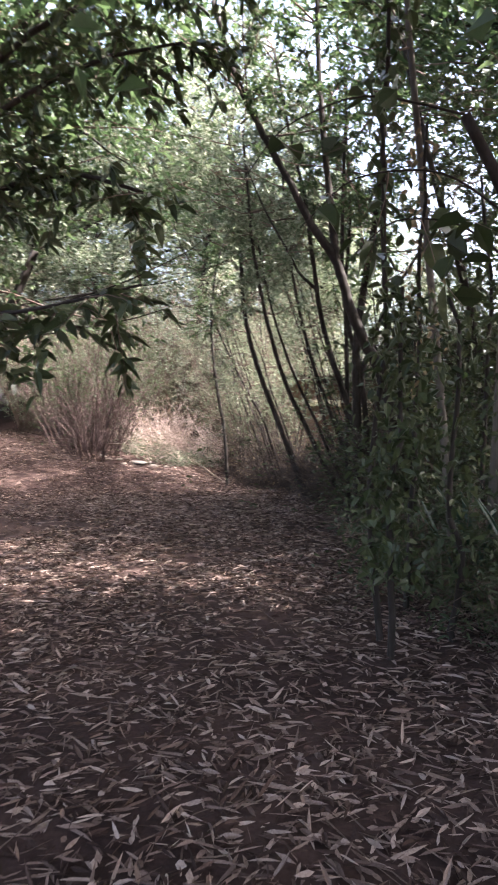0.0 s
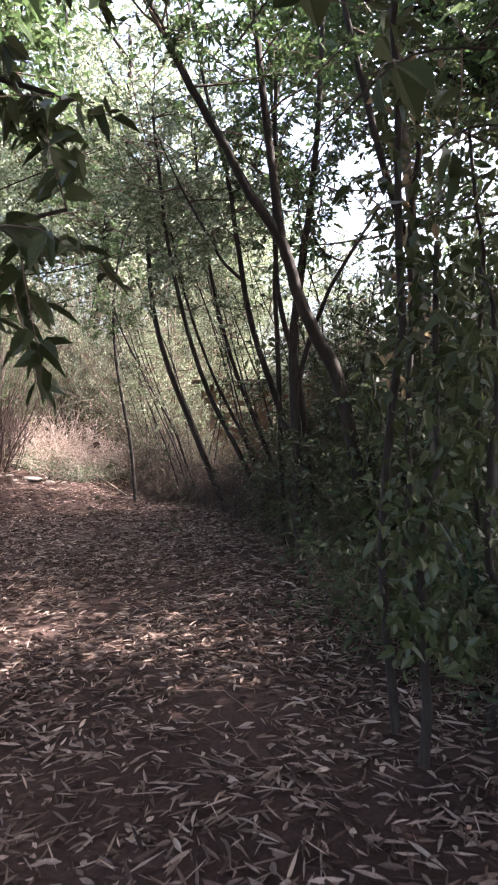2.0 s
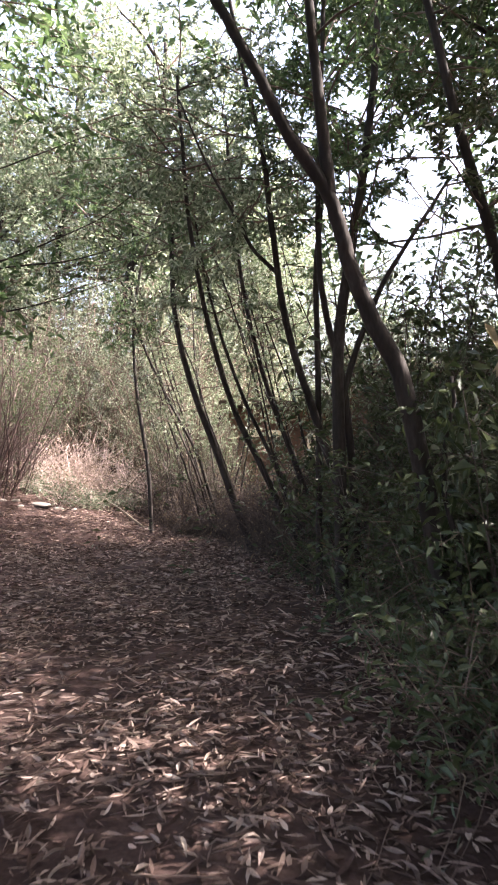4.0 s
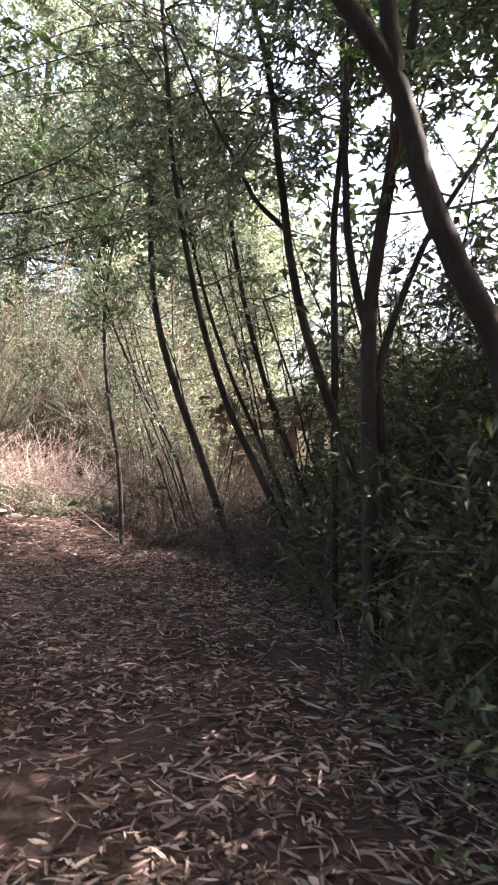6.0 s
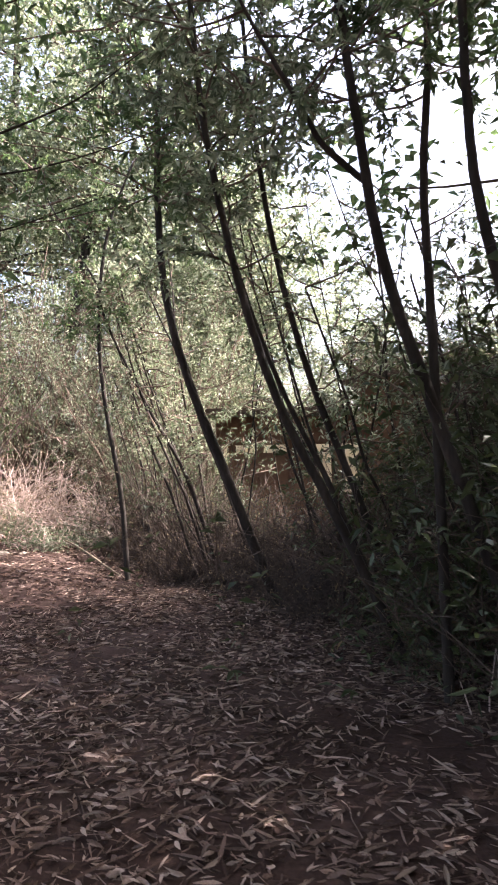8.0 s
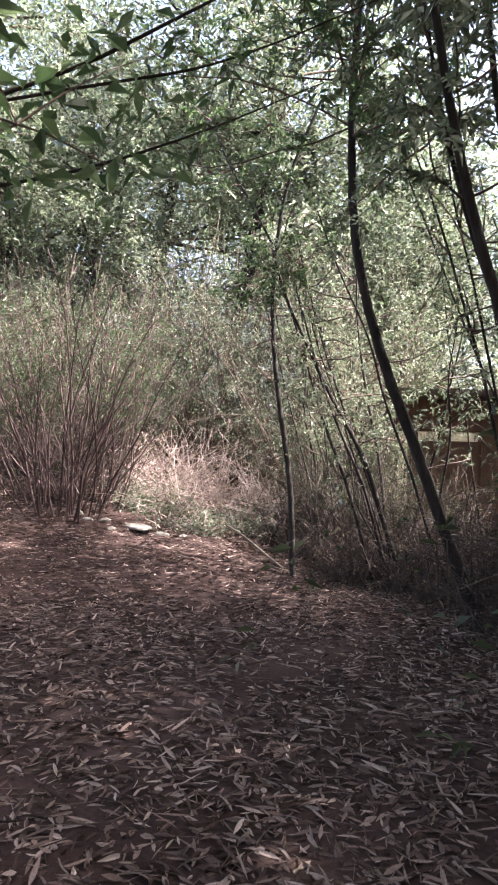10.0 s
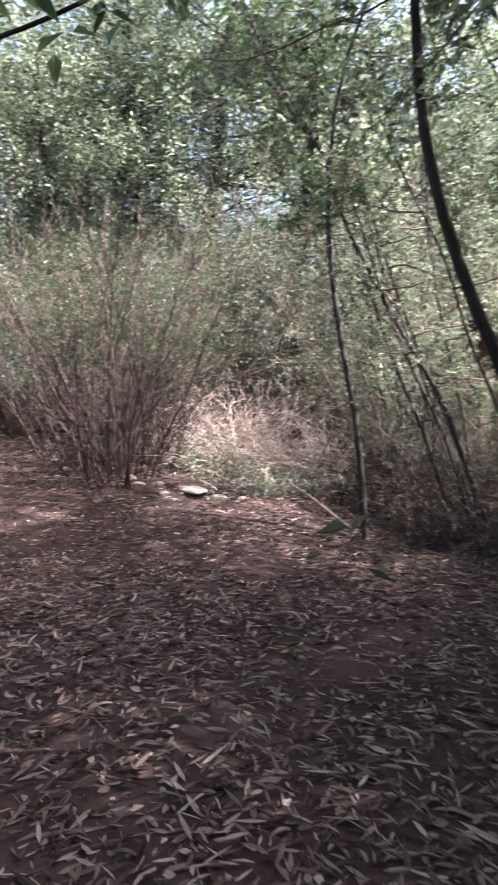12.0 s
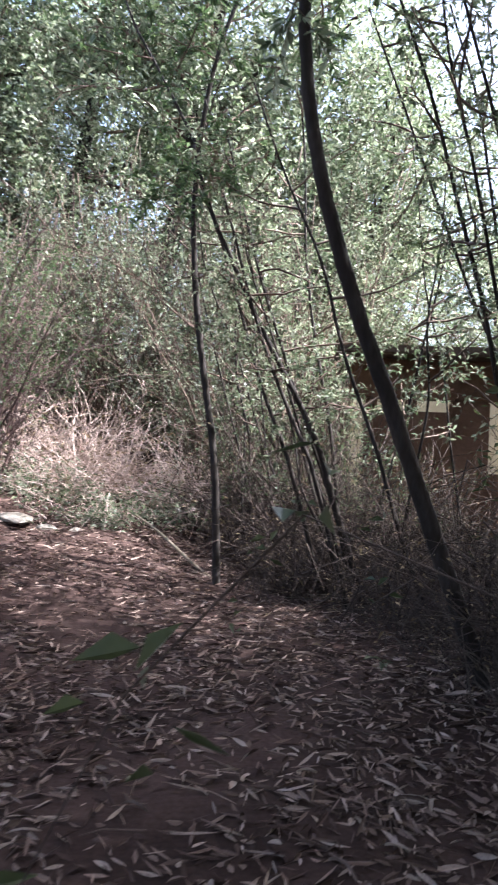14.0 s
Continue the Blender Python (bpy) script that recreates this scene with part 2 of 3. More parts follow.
def litter():
    bits = Bits()
    for x0, x1, y0, y1, per_m2, fine in ((-3.6, 2.4, -2.6, 6.5, 760, True), (-5.2, 1.6, 6.5, 10.5, 760, True), (-9.0, 0.8, 10.5, 15.0, 520, False), (-9.5, -5.2, 7.0, 10.5, 420, False), (-9, 4, -5, 11, 60, False)):
        n = int((x1 - x0) * (y1 - y0) * per_m2)
        x, y = rng.uniform(x0, x1, n), rng.uniform(y0, y1, n)
        bare = np.sin(1.9 * x + 1.3 + 0.7 * np.sin(y)) * np.sin(1.3 * y + 0.5 * np.sin(2 * x)) + 0.5 * np.sin(5.3 * x + y) * np.sin(4.1 * y + 2)
        keep = bare + rng.normal(0, 0.55, n) < 0.78
        x, y = x[keep], y[keep]
        n = len(x)
        z = height(x, y) + rng.uniform(0.003, 0.022, n)
        a = rng.uniform(0, 2 * math.pi, n)
        way = np.stack([np.cos(a), np.sin(a), rng.normal(0.02, 0.13, n)], -1)
        lean = rng.uniform(0, 1, n) < 0.82
        ln = np.where(lean, rng.gamma(9, 0.0112, n), rng.uniform(0.03, 0.07, n))
        bits.leaves(np.stack([x, y, z], -1), way, ln, np.where(lean, rng.uniform(0.009, 0.023, n), rng.uniform(0.016, 0.032, n)), rng.uniform(-0.3, 0.4, (n, 1)), fine, 0.0)
    part("leaf_litter", bits.mesh("leaf_litter", LITTER, False), GROUND, "dry tan and grey fallen leaves", "stuff")
    bits = Bits()
    for _ in range(420):
        x, y = rng.uniform(-5, 2.4), rng.uniform(-3.5, 13)
        a = rng.uniform(0, 2 * math.pi)
        ln = rng.uniform(0.1, 0.5)
        pts = [(x + math.cos(a) * ln * k + rng.normal(0, 0.012), y + math.sin(a) * ln * k + rng.normal(0, 0.012), float(height(x + math.cos(a) * ln * k, y + math.sin(a) * ln * k)) + 0.012) for k in (0, 0.35, 0.7, 1)]
        bits.tube(pts, 0.004, 0.002, 4)
    part("fallen_twigs", bits.mesh("fallen_twigs", TWIG, True), GROUND, "thin broken brown twigs", "stuff")


litter()


# ---- the big stems ----
def stem_part(name, parent, pts, r0, r1, mat, sides=9, steps=5):
    pts = np.asarray(pts, float)
    k = np.linspace(0, len(pts) - 1, (len(pts) - 1) * steps + 1)
    fine = np.stack([np.interp(k, np.arange(len(pts)), pts[:, c]) for c in range(3)], -1)
    for _ in range(3):
        fine[1:-1] = 0.25 * fine[:-2] + 0.5 * fine[1:-1] + 0.25 * fine[2:]
    fine[1:-1] += rng.normal(0, r0 * 0.04, fine[1:-1].shape)
    bits = Bits()
    bits.tube(fine - np.array(parent.location), r0, r1, sides, 0.012)
    part(name, bits.mesh(name, mat), parent)
    return fine


def tall_tree(label, trunk, r0, r1, limbs, crown_mat, per=26, n_sprays=130, leaf=(0.09, 0.032), bark=BARK, from_height=2.8, group="", reach=0.9, category="tree"):
    """A leaning tree: one trunk, limbs of given lines, side branches with leafy sprays."""
    x, y, z = trunk[0]
    t = thing("tree", x, y, z, label, category, group)
    lines = [stem_part("trunk", t, trunk, r0, r1, bark)]
    for a, b, pts in limbs:
        lines.append(stem_part("limb", t, pts, a, b, bark, 7))
    pool = np.concatenate(lines)
    pool = pool[pool[:, 2] > from_height]
    twigs, leaves = Bits(), Bits()
    if len(pool):
        for _ in range(n_sprays // 6):
            s = pool[rng.integers(len(pool))]
            d = unit(rng.normal(0, 1, 3) * np.array([1, 1, 0.5]) + np.array([0, 0, 0.35]))
            br = bend(s, d, reach * rng.uniform(0.6, 1.5), 5, 0.2, 0.15)
            twigs.tube(br - np.array([x, y, z]), 0.012, 0.005, 4)
            st = br[rng.integers(1, 6, 6)]
            sprays(twigs, leaves, st - np.array([x, y, z]), unit(rng.normal(0, 1, (6, 3)) + d), 0.4, per, leaf[0], leaf[1])
    part("twigs", twigs.mesh("twigs", TWIG), t, kind="stuff")
    part("crown", leaves.mesh("crown", crown_mat, False), t, "loose leafy crown")
    return t


T1 = (0.07, 0.03, [(1.3, 3.9, 0.0), (1.14, 3.9, 1.2), (0.95, 3.9, 2.08), (0.79, 3.9, 2.32), (0.7, 3.9, 2.54), (0.61, 3.9, 2.75), (0.56, 3.9, 2.96), (0.49, 3.9, 3.2), (0.38, 3.9, 3.38), (0.23, 3.9, 3.59), (0.11, 3.9, 3.8), (0.01, 3.9, 4.02), (-0.3, 3.95, 4.6), (-0.65, 4.0, 5.3), (-0.9, 4.1, 6.2)])
T1B = (0.05, 0.025, [(0.47, 3.9, 3.25), (0.44, 3.92, 3.55), (0.41, 3.92, 3.85), (0.36, 3.95, 4.3), (0.28, 4.0, 5.2), (0.25, 4.0, 6.2)])
T2 = (0.065, 0.03, [(0.8, 5.8, 0.0), (0.77, 5.8, 1.2), (0.75, 5.8, 2.07), (0.74, 5.8, 2.43), (0.77, 5.8, 2.79), (0.82, 5.8, 3.15), (0.87, 5.8, 3.52), (0.93, 5.8, 3.88), (0.99, 5.8, 4.24), (1.03, 5.8, 4.6), (1.07, 5.8, 4.96), (1.1, 5.8, 5.4), (1.18, 5.9, 6.6)])
T2B = (0.035, 0.015, [(0.75, 5.8, 1.9), (0.95, 5.85, 2.6), (1.2, 5.9, 3.2), (1.55, 6.0, 3.75), (1.9, 6.1, 4.3)])
T3 = (0.036, 0.02, [(0.66, 6.7, 0.0), (0.64, 6.7, 2.06), (0.62, 6.7, 2.92), (0.6, 6.7, 3.35), (0.62, 6.7, 3.78), (0.66, 6.7, 4.21), (0.67, 6.7, 4.64), (0.66, 6.7, 5.06), (0.61, 6.7, 5.6), (0.58, 6.7, 6.8)])
T3B = (0.04, 0.02, [(1.0, 5.9, 0.0), (0.84, 5.85, 2.0), (0.74, 5.8, 2.44), (0.66, 5.8, 2.7), (0.61, 5.8, 2.96), (0.57, 5.8, 3.22), (0.55, 5.8, 3.73), (0.55, 5.8, 4.25), (0.57, 5.8, 4.8), (0.6, 5.8, 6.2)])
T4 = (0.048, 0.02, [(1.25, 6.6, 0.0), (0.8, 6.6, 1.3), (0.53, 6.6, 2.1), (0.39, 6.6, 2.51), (0.28, 6.6, 2.93), (0.2, 6.6, 3.34), (0.15, 6.6, 3.76), (0.09, 6.6, 4.17), (0.05, 6.6, 4.59), (-0.03, 6.6, 5.0), (-0.14, 6.6, 5.42), (-0.25, 6.6, 5.9), (-0.45, 6.6, 7.0)])
T4B = (0.026, 0.01, [(0.19, 6.62, 3.46), (0.03, 6.65, 3.61), (-0.1, 6.7, 3.76), (-0.24, 6.7, 4.05), (-0.41, 6.7, 4.34), (-0.64, 6.7, 4.78), (-0.9, 6.7, 5.4)])
T5 = (0.055, 0.03, [(2.67, 5.2, -0.05), (2.06, 5.2, 3.22), (1.85, 5.2, 3.88), (1.7, 5.2, 4.41), (1.54, 5.2, 5.07), (1.38, 5.2, 5.75), (1.24, 5.2, 6.42)])
S3 = (0.06, 0.035, [(-0.1, 10.0, 0.0), (-0.4, 10.0, 0.8), (-0.55, 10.0, 1.2), (-0.74, 10.0, 1.71), (-0.94, 10.0, 2.21), (-1.12, 10.0, 2.71), (-1.26, 10.0, 3.21), (-1.36, 10.0, 3.72), (-1.4, 10.0, 4.22), (-1.42, 10.0, 4.72), (-1.42, 10.0, 5.22), (-1.36, 10.0, 6.4)])
S1 = (0.042, 0.018, [(-2.08, 12.4, 0.0), (-2.12, 12.4, 0.78), (-2.17, 12.4, 1.39), (-2.28, 12.4, 2.0), (-2.38, 12.4, 2.61), (-2.45, 12.4, 3.21), (-2.48, 12.4, 3.82), (-2.45, 12.4, 4.43), (-2.37, 12.4, 5.04), (-2.22, 12.4, 5.65), (-1.9, 12.4, 6.4)])
S1B = (0.018, 0.008, [(-2.46, 12.4, 4.4), (-2.65, 12.4, 4.75), (-2.9, 12.4, 5.2), (-3.2, 12.4, 5.7), (-3.4, 12.4, 6.3)])
S2 = (0.034, 0.014, [(-0.65, 12.0, 0.0), (-1.0, 12.0, 1.0), (-1.1, 12.0, 1.36), (-1.26, 12.0, 1.72), (-1.46, 12.0, 2.08), (-1.66, 12.0, 2.43), (-1.84, 12.0, 2.79), (-2.01, 12.0, 3.15), (-2.19, 12.0, 3.51), (-2.33, 12.05, 3.87), (-2.45, 12.1, 4.3)])
P1 = (0.042, 0.022, [(0.65, 7.6, 0.0), (0.25, 7.6, 0.9), (0.0, 7.6, 1.42), (-0.24, 7.6, 1.87), (-0.41, 7.6, 2.32), (-0.55, 7.6, 2.76), (-0.66, 7.6, 3.2), (-0.76, 7.6, 3.65), (-0.84, 7.6, 4.1), (-0.91, 7.6, 4.55), (-0.96, 7.6, 5.2), (-1.05, 7.6, 6.2)])
T6 = (0.04, 0.02, [(1.0, 8.6, 0.0), (0.45, 8.6, 1.5), (0.1, 8.6, 2.4), (-0.12, 8.6, 3.2), (-0.3, 8.6, 4.1), (-0.42, 8.6, 5.1), (-0.5, 8.6, 6.2)])
T7 = (0.03, 0.014, [(0.75, 8.2, 0.0), (0.2, 8.2, 1.4), (-0.2, 8.2, 2.2), (-0.5, 8.2, 3.0), (-0.75, 8.2, 3.9), (-0.9, 8.2, 4.8)])

tall_tree("dark leaning forked tree with rough bark above the brush", T1[2], T1[0], T1[1], [T1B], LEAF, n_sprays=110, from_height=4.3)
tall_tree("dark upright slender tree with a straight stem", T2[2], T2[0], T2[1], [T2B], LEAF, n_sprays=90, from_height=3.4)
tall_tree("dark stem crossing its neighbour above the brush", T3B[2], T3B[0], T3B[1], [], LEAF, n_sprays=60, from_height=4.2)
# this crown takes the leaf colour with sunlight painted in, to brighten it
tall_tree("slim sunlit pole leaning out of the thicket", P1[2], P1[0], P1[1], [], LEAF_PALE_SUNLIT, n_sprays=130, from_height=4.9, reach=1.3)
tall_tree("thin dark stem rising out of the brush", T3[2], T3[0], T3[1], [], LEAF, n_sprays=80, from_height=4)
tall_tree("slender leaning tree with one bare fork", T4[2], T4[0], T4[1], [T4B], LEAF_PALE_SUNLIT, n_sprays=160, from_height=4)
tall_tree("dark leaning stem among hanging dry leaves", T5[2], T5[0], T5[1], [], LEAF_DARK, n_sprays=110, from_height=3.6)
tall_tree("curved dark tree leaning over the path's end", S3[2], S3[0], S3[1], [], LEAF, n_sprays=260, from_height=4.7, reach=1.4)
tall_tree("thin dark sapling with a forked leafless top", S1[2], S1[0], S1[1], [S1B], LEAF, n_sprays=60, from_height=4.2)
tall_tree("thin dark sapling leaning across its neighbour", S2[2], S2[0], S2[1], [], LEAF, n_sprays=36, from_height=3.6)
# crown brightened by the same sun-painted leaf colour
tall_tree("slim leaning tree beside the brown shed", T6[2], T6[0], T6[1], [], LEAF_PALE_SUNLIT, n_sprays=130, from_height=4.9, reach=1.3)
tall_tree("thin crooked stem in the thicket", T7[2], T7[0], T7[1], [], LEAF_PALE_SUNLIT, n_sprays=100, from_height=3.2)


# slim grey stems beside the start of the path
for x, y, lean, r in ((1.72, 2.25, 0.05, 0.05), (1.5, 2.35, -0.1, 0.04), (1.95, 2.0, 0.1, 0.035)):
    tall_tree("slim grey-barked stem hung with dark creeper", [(x + lean * k, y, k * 1.1 - 0.02) for k in range(6)], r, r * 0.6, [], LEAF_DARK, n_sprays=12, bark=BARK_GREY, from_height=3.2, group="slim grey stems", reach=0.6)


# thin leaning saplings between the trees and the thicket
for i in range(36):
    y = rng.uniform(7.6, 13.6)
    x = float(edge_x(y)) + rng.uniform(0.2, 2.0)
    h, lean, r = rng.uniform(3.2, 5.6), rng.uniform(-0.42, -0.1) if i % 5 else rng.uniform(0.05, 0.3), rng.uniform(0.011, 0.027)
    line = [(x + lean * h * k + rng.normal(0, 0.04), y + rng.normal(0, 0.05), -0.05 + h * k) for k in np.linspace(0, 1, 7)]
    tall_tree("thin bare leaning sapling in the brush", line, r, r * 0.4, [], LEAF_PALE_SUNLIT, per=12, n_sprays=42, leaf=(0.07, 0.025), from_height=1.6, group="thin leaning saplings", reach=0.6, category="sapling")


for i in range(12):
    y = rng.uniform(12.8, 16.8)
    x = rng.uniform(-2.5, -0.7)
    h, lean, r = rng.uniform(3.0, 5.4), rng.uniform(-0.35, 0.12), rng.uniform(0.009, 0.02)
    line = [(x + lean * h * k + rng.normal(0, 0.05), y + rng.normal(0, 0.06), float(height(x, y)) - 0.05 + h * k) for k in np.linspace(0, 1, 7)]
    tall_tree("thin dark sapling in the sunlit thicket", line, r, r * 0.4, [], LEAF_PALE_SUNLIT, per=12, n_sprays=30, leaf=(0.07, 0.025), from_height=1.8, group="thin saplings in the thicket", reach=0.6, category="sapling")


# ---- tall canopy trees ----
def canopy_tree(label, tall, crown_from, reach, leaf_mat, n_limbs, per, leaf, r0=0.16):
    """A tall tree with an open crown of many leafy limbs. Built at the origin."""
    t = thing("tree", 0, 0, 0, label, "tree")
    pts = bend((0, 0, -0.2), (0.08, 0.03, 1), tall, 12, 0.0, 0.06)
    b = Bits()
    b.tube(pts, r0, r0 * 0.25, 9, 0.05)
    part("trunk", b.mesh("trunk", BARK), t)
    twigs, leaves = Bits(), Bits()
    for i in range(n_limbs):
        k = crown_from + (1 - crown_from) * rng.uniform(0, 1)
        q = pts[min(12, int(k * 12))]
        a = i * 2.4 + rng.uniform(-0.4, 0.4)
        br = bend(q, (math.cos(a), math.sin(a), rng.uniform(-0.1, 0.8)), reach * rng.uniform(0.6, 1.15) * (1.25 - 0.5 * k), 6, 0.0, 0.16)
        if i < 8:
            b = Bits()
            b.tube(br, 0.045, 0.01, 6)
            part("limb", b.mesh("limb", BARK), t)
        else:
            twigs.tube(br, 0.03, 0.007, 4)
        for _ in range(9):
            s = br[rng.integers(2, 7)]
            w = unit(rng.normal(0, 1, 3) + 0.5 * unit(br[-1] - br[0]))
            side = bend(s, w, rng.uniform(0.5, 1.2), 3, -0.2, 0.2)
            twigs.tube(side, 0.008, 0.003, 3)
            kk = rng.integers(1, 4, per)
            leaves.leaves(side[kk] + rng.normal(0, 0.16, (per, 3)), rng.normal(0, 1, (per, 3)) * np.array([1, 1, 0.6]), leaf[0] * rng.uniform(0.55, 1.3, per), leaf[1] * rng.uniform(0.7, 1.3, per), 0.2, False, 0.2)
    part("twigs", twigs.mesh("twigs", TWIG), t, kind="stuff")
    part("crown", leaves.mesh("crown", leaf_mat, False), t, "open crown of small leaves")
    return t


def set_down(ob, x, y, turn, size, squash=1.0):
    ob.matrix_basis = pose(x, y, float(height(x, y)), 0, 0, turn) @ Matrix.Diagonal((size, size, size * squash, 1))


# the crown's sunlit look is partly painted into its leaf colour
CANOPY = canopy_tree("tall tree with an open sunlit green crown", 9.5, 0.3, 3.0, LEAF_PALE_SUNLIT, 40, 40, (0.13, 0.055))
set_down(CANOPY, -3.2, 21.5, 0, 1.0)
CANOPY["group"] = "tall trees behind the thicket"
for x, y, a, s in ((-7.3, 20.5, 50, 1.45), (-11.5, 22.0, 120, 1.4), (-4.4, 19.2, 75, 1.4), (-1.2, 20.2, 145, 1.3), (-0.4, 18.6, 95, 1.0), (-9.6, 17.2, 15, 0.8), (-6.6, 17.4, 200, 0.8), (-16.0, 19.0, 200, 1.1), (0.8, 24.5, 260, 1.05), (-5.2, 27.0, 310, 1.35), (-10.0, 29.0, 20, 1.4), (-1.0, 30.0, 80, 1.35), (-15.0, 27.0, 140, 1.35), (5.5, 28.0, 220, 1.1), (-1.2, 18.2, 100, 0.7), (9.5, 23.0, 170, 0.95), (-12.6, 15.6, 40, 0.95), (-9.2, 12.2, 250, 0.62), (-8.6, 18.0, 65, 0.95), (-12.8, 19.5, 310, 1.7)):
    c = copy_thing(CANOPY, Matrix())
    set_down(c, x, y, a, s)
# added trees, mostly out of view, whose crowns block the sun from the path
SHADE = canopy_tree("tall tree with a dense dark crown, added to shade the path", 9.0, 0.48, 3.1, LEAF, 50, 42, (0.14, 0.068), 0.18)
set_down(SHADE, 3.9, 2.0, 0, 1.4)
SHADE["group"] = "shady trees along the path"
for x, y, a, s in ((4.2, -1.6, 60, 1.35), (4.5, -5.0, 100, 1.3), (5.5, 4.8, 140, 1.4), (6.3, 9.0, 220, 1.4), (7.6, 0.2, 300, 1.3), (7.8, 4.0, 30, 1.3), (7.4, -4.0, 110, 1.3), (-4.6, 0.6, 320, 0.95), (-5.6, 4.0, 85, 0.95), (-9.0, 7.0, 20, 0.95), (0.4, -7.5, 200, 1.2), (-3.8, -4.2, 45, 1.0), (11.0, -3.0, 290, 1.3), (1.6, -3.6, 170, 1.5)):
    c = copy_thing(SHADE, Matrix())
    set_down(c, x, y, a, s)


def hanging_bough(label, trunk, r0, limbs, leaf_mat, n, per, leaf, bark=BARK, drop=-0.5):
    """A tree beside the path whose leafy limbs reach over it."""
    x, y, z = trunk[0]
    t = thing("overhanging_tree", x, y, z, label, "tree")
    stem_part("trunk", t, trunk, r0, r0 * 0.6, bark)
    twigs, leaves = Bits(), Bits()
    for a, b, pts in limbs:
        line = stem_part("limb", t, pts, a, b, bark, 6)
        line = line[len(line) // 4:]
        for _ in range(n):
            s = line[rng.integers(len(line))]
            sprays(twigs, leaves, [s - np.array([x, y, z])], [rng.normal(0, 1, 3) + np.array([0, 0, drop])], 0.45, per, leaf[0], leaf[1], 0.004, 0.3, True, 0.7)
    part("twigs", twigs.mesh("twigs", TWIG), t, kind="stuff")
    part("crown", leaves.mesh("crown", leaf_mat, False), t, "hanging leafy boughs")
    return t


hanging_bough("overhanging tree with long bare drooping boughs", [(-5.6, 6.6, 0), (-5.3, 6.7, 1.8), (-4.9, 6.9, 3.0), (-4.4, 7.1, 4.3)], 0.11,
              [(0.016, 0.004, [(-4.8, 6.95, 3.2), (-2.98, 7, 3.68), (-2.33, 7, 3.96), (-1.79, 7, 4.2), (-1.3, 7, 4.6)]),
               (0.014, 0.003, [(-4.7, 7.0, 3.4), (-2.98, 7.1, 3.66), (-2.25, 7.1, 3.72), (-1.79, 7.1, 3.84), (-1.1, 7.1, 4.1)]),
               (0.014, 0.003, [(-4.95, 6.9, 2.8), (-2.97, 7, 3.1), (-2.54, 7, 3.2), (-2.07, 7, 3.34), (-1.5, 7, 3.55)]),
               (0.014, 0.003, [(-4.4, 7.1, 4.3), (-3.0, 7.4, 5.0), (-2.0, 7.6, 5.5), (-1.2, 7.6, 5.7)])], LEAF, 7, 9, (0.09, 0.03))
hanging_bough("dark-leaved tree overhanging the start of the path", [(-2.9, 0.9, 0), (-2.8, 0.9, 1.6), (-2.5, 0.9, 3.0), (-2.1, 0.9, 4.2)], 0.1,
              [(0.03, 0.01, [(-2.6, 0.9, 2.6), (-1.9, 0.8, 3.0), (-1.2, 0.7, 3.1), (-0.7, 0.6, 2.9)]),
               (0.03, 0.01, [(-2.5, 0.9, 3.0), (-1.8, 0.9, 3.6), (-1.1, 0.9, 3.9), (-0.5, 0.8, 3.9)]),
               (0.03, 0.01, [(-2.3, 0.9, 3.5), (-1.7, 1.2, 4.3), (-1.0, 1.4, 4.7), (-0.3, 1.4, 4.8)]),
               (0.02, 0.006, [(-2.6, 0.9, 2.0), (-1.9, 0.2, 2.15), (-1.2, -0.1, 2.05), (-0.45, -0.3, 2.15)])], LEAF_DARK, 34, 13, (0.105, 0.05))
# broad leaves close overhead
hanging_bough("young tree with broad dark leaves hanging over the path", [(1.9, 0.3, 0.1), (1.7, 0.25, 1.4), (1.45, 0.15, 2.4), (1.1, 0.0, 3.0)], 0.045,
              [(0.007, 0.003, [(1.4, 0.15, 2.5), (1.0, 0.0, 2.75), (0.55, -0.1, 2.7), (0.3, -0.1, 2.45)]),
               (0.007, 0.003, [(1.1, 0.0, 3.0), (0.6, -0.1, 3.1), (0.2, -0.1, 2.95), (0.02, -0.1, 2.7)]),
               (0.007, 0.003, [(1.5, 0.2, 2.2), (1.1, 0.05, 2.5), (0.75, -0.05, 2.5), (0.55, -0.1, 2.3)])], LEAF_DARK, 3, 4, (0.15, 0.105), BARK, -1.2)


def vine(label, x, y, z0, z1, n, leaf_mat, leaf, wide):
    """A column of creeper leaves on a thin hanging stem that reaches the ground."""
    t = thing("vine", x, y, 0, label, "vine", "creepers")
    zs = np.linspace(-0.05, z1, 14)
    line = np.stack([np.cumsum(rng.normal(0, 0.03, 14)), np.cumsum(rng.normal(0, 0.03, 14)), zs], -1)
    b = Bits()
    b.tube(line, 0.025, 0.012, 6)
    part("stem", b.mesh("stem", BARK), t)
    zz = rng.uniform(z0, z1, n)
    base = np.stack([np.interp(zz, zs, line[:, c]) for c in range(2)] + [zz], -1) + rng.normal(0, wide, (n, 3)) * np.array([1, 1, 0.5])
    b = Bits()
    b.leaves(base, rng.normal(0, 0.8, (n, 3)) + np.array([0, 0, -0.5]), leaf[0] * rng.uniform(0.6, 1.3, n), leaf[1] * rng.uniform(0.7, 1.2, n), 0.2, True, 0.2)
    part("foliage", b.mesh("foliage", leaf_mat, False), t, "hanging dark creeper leaves")


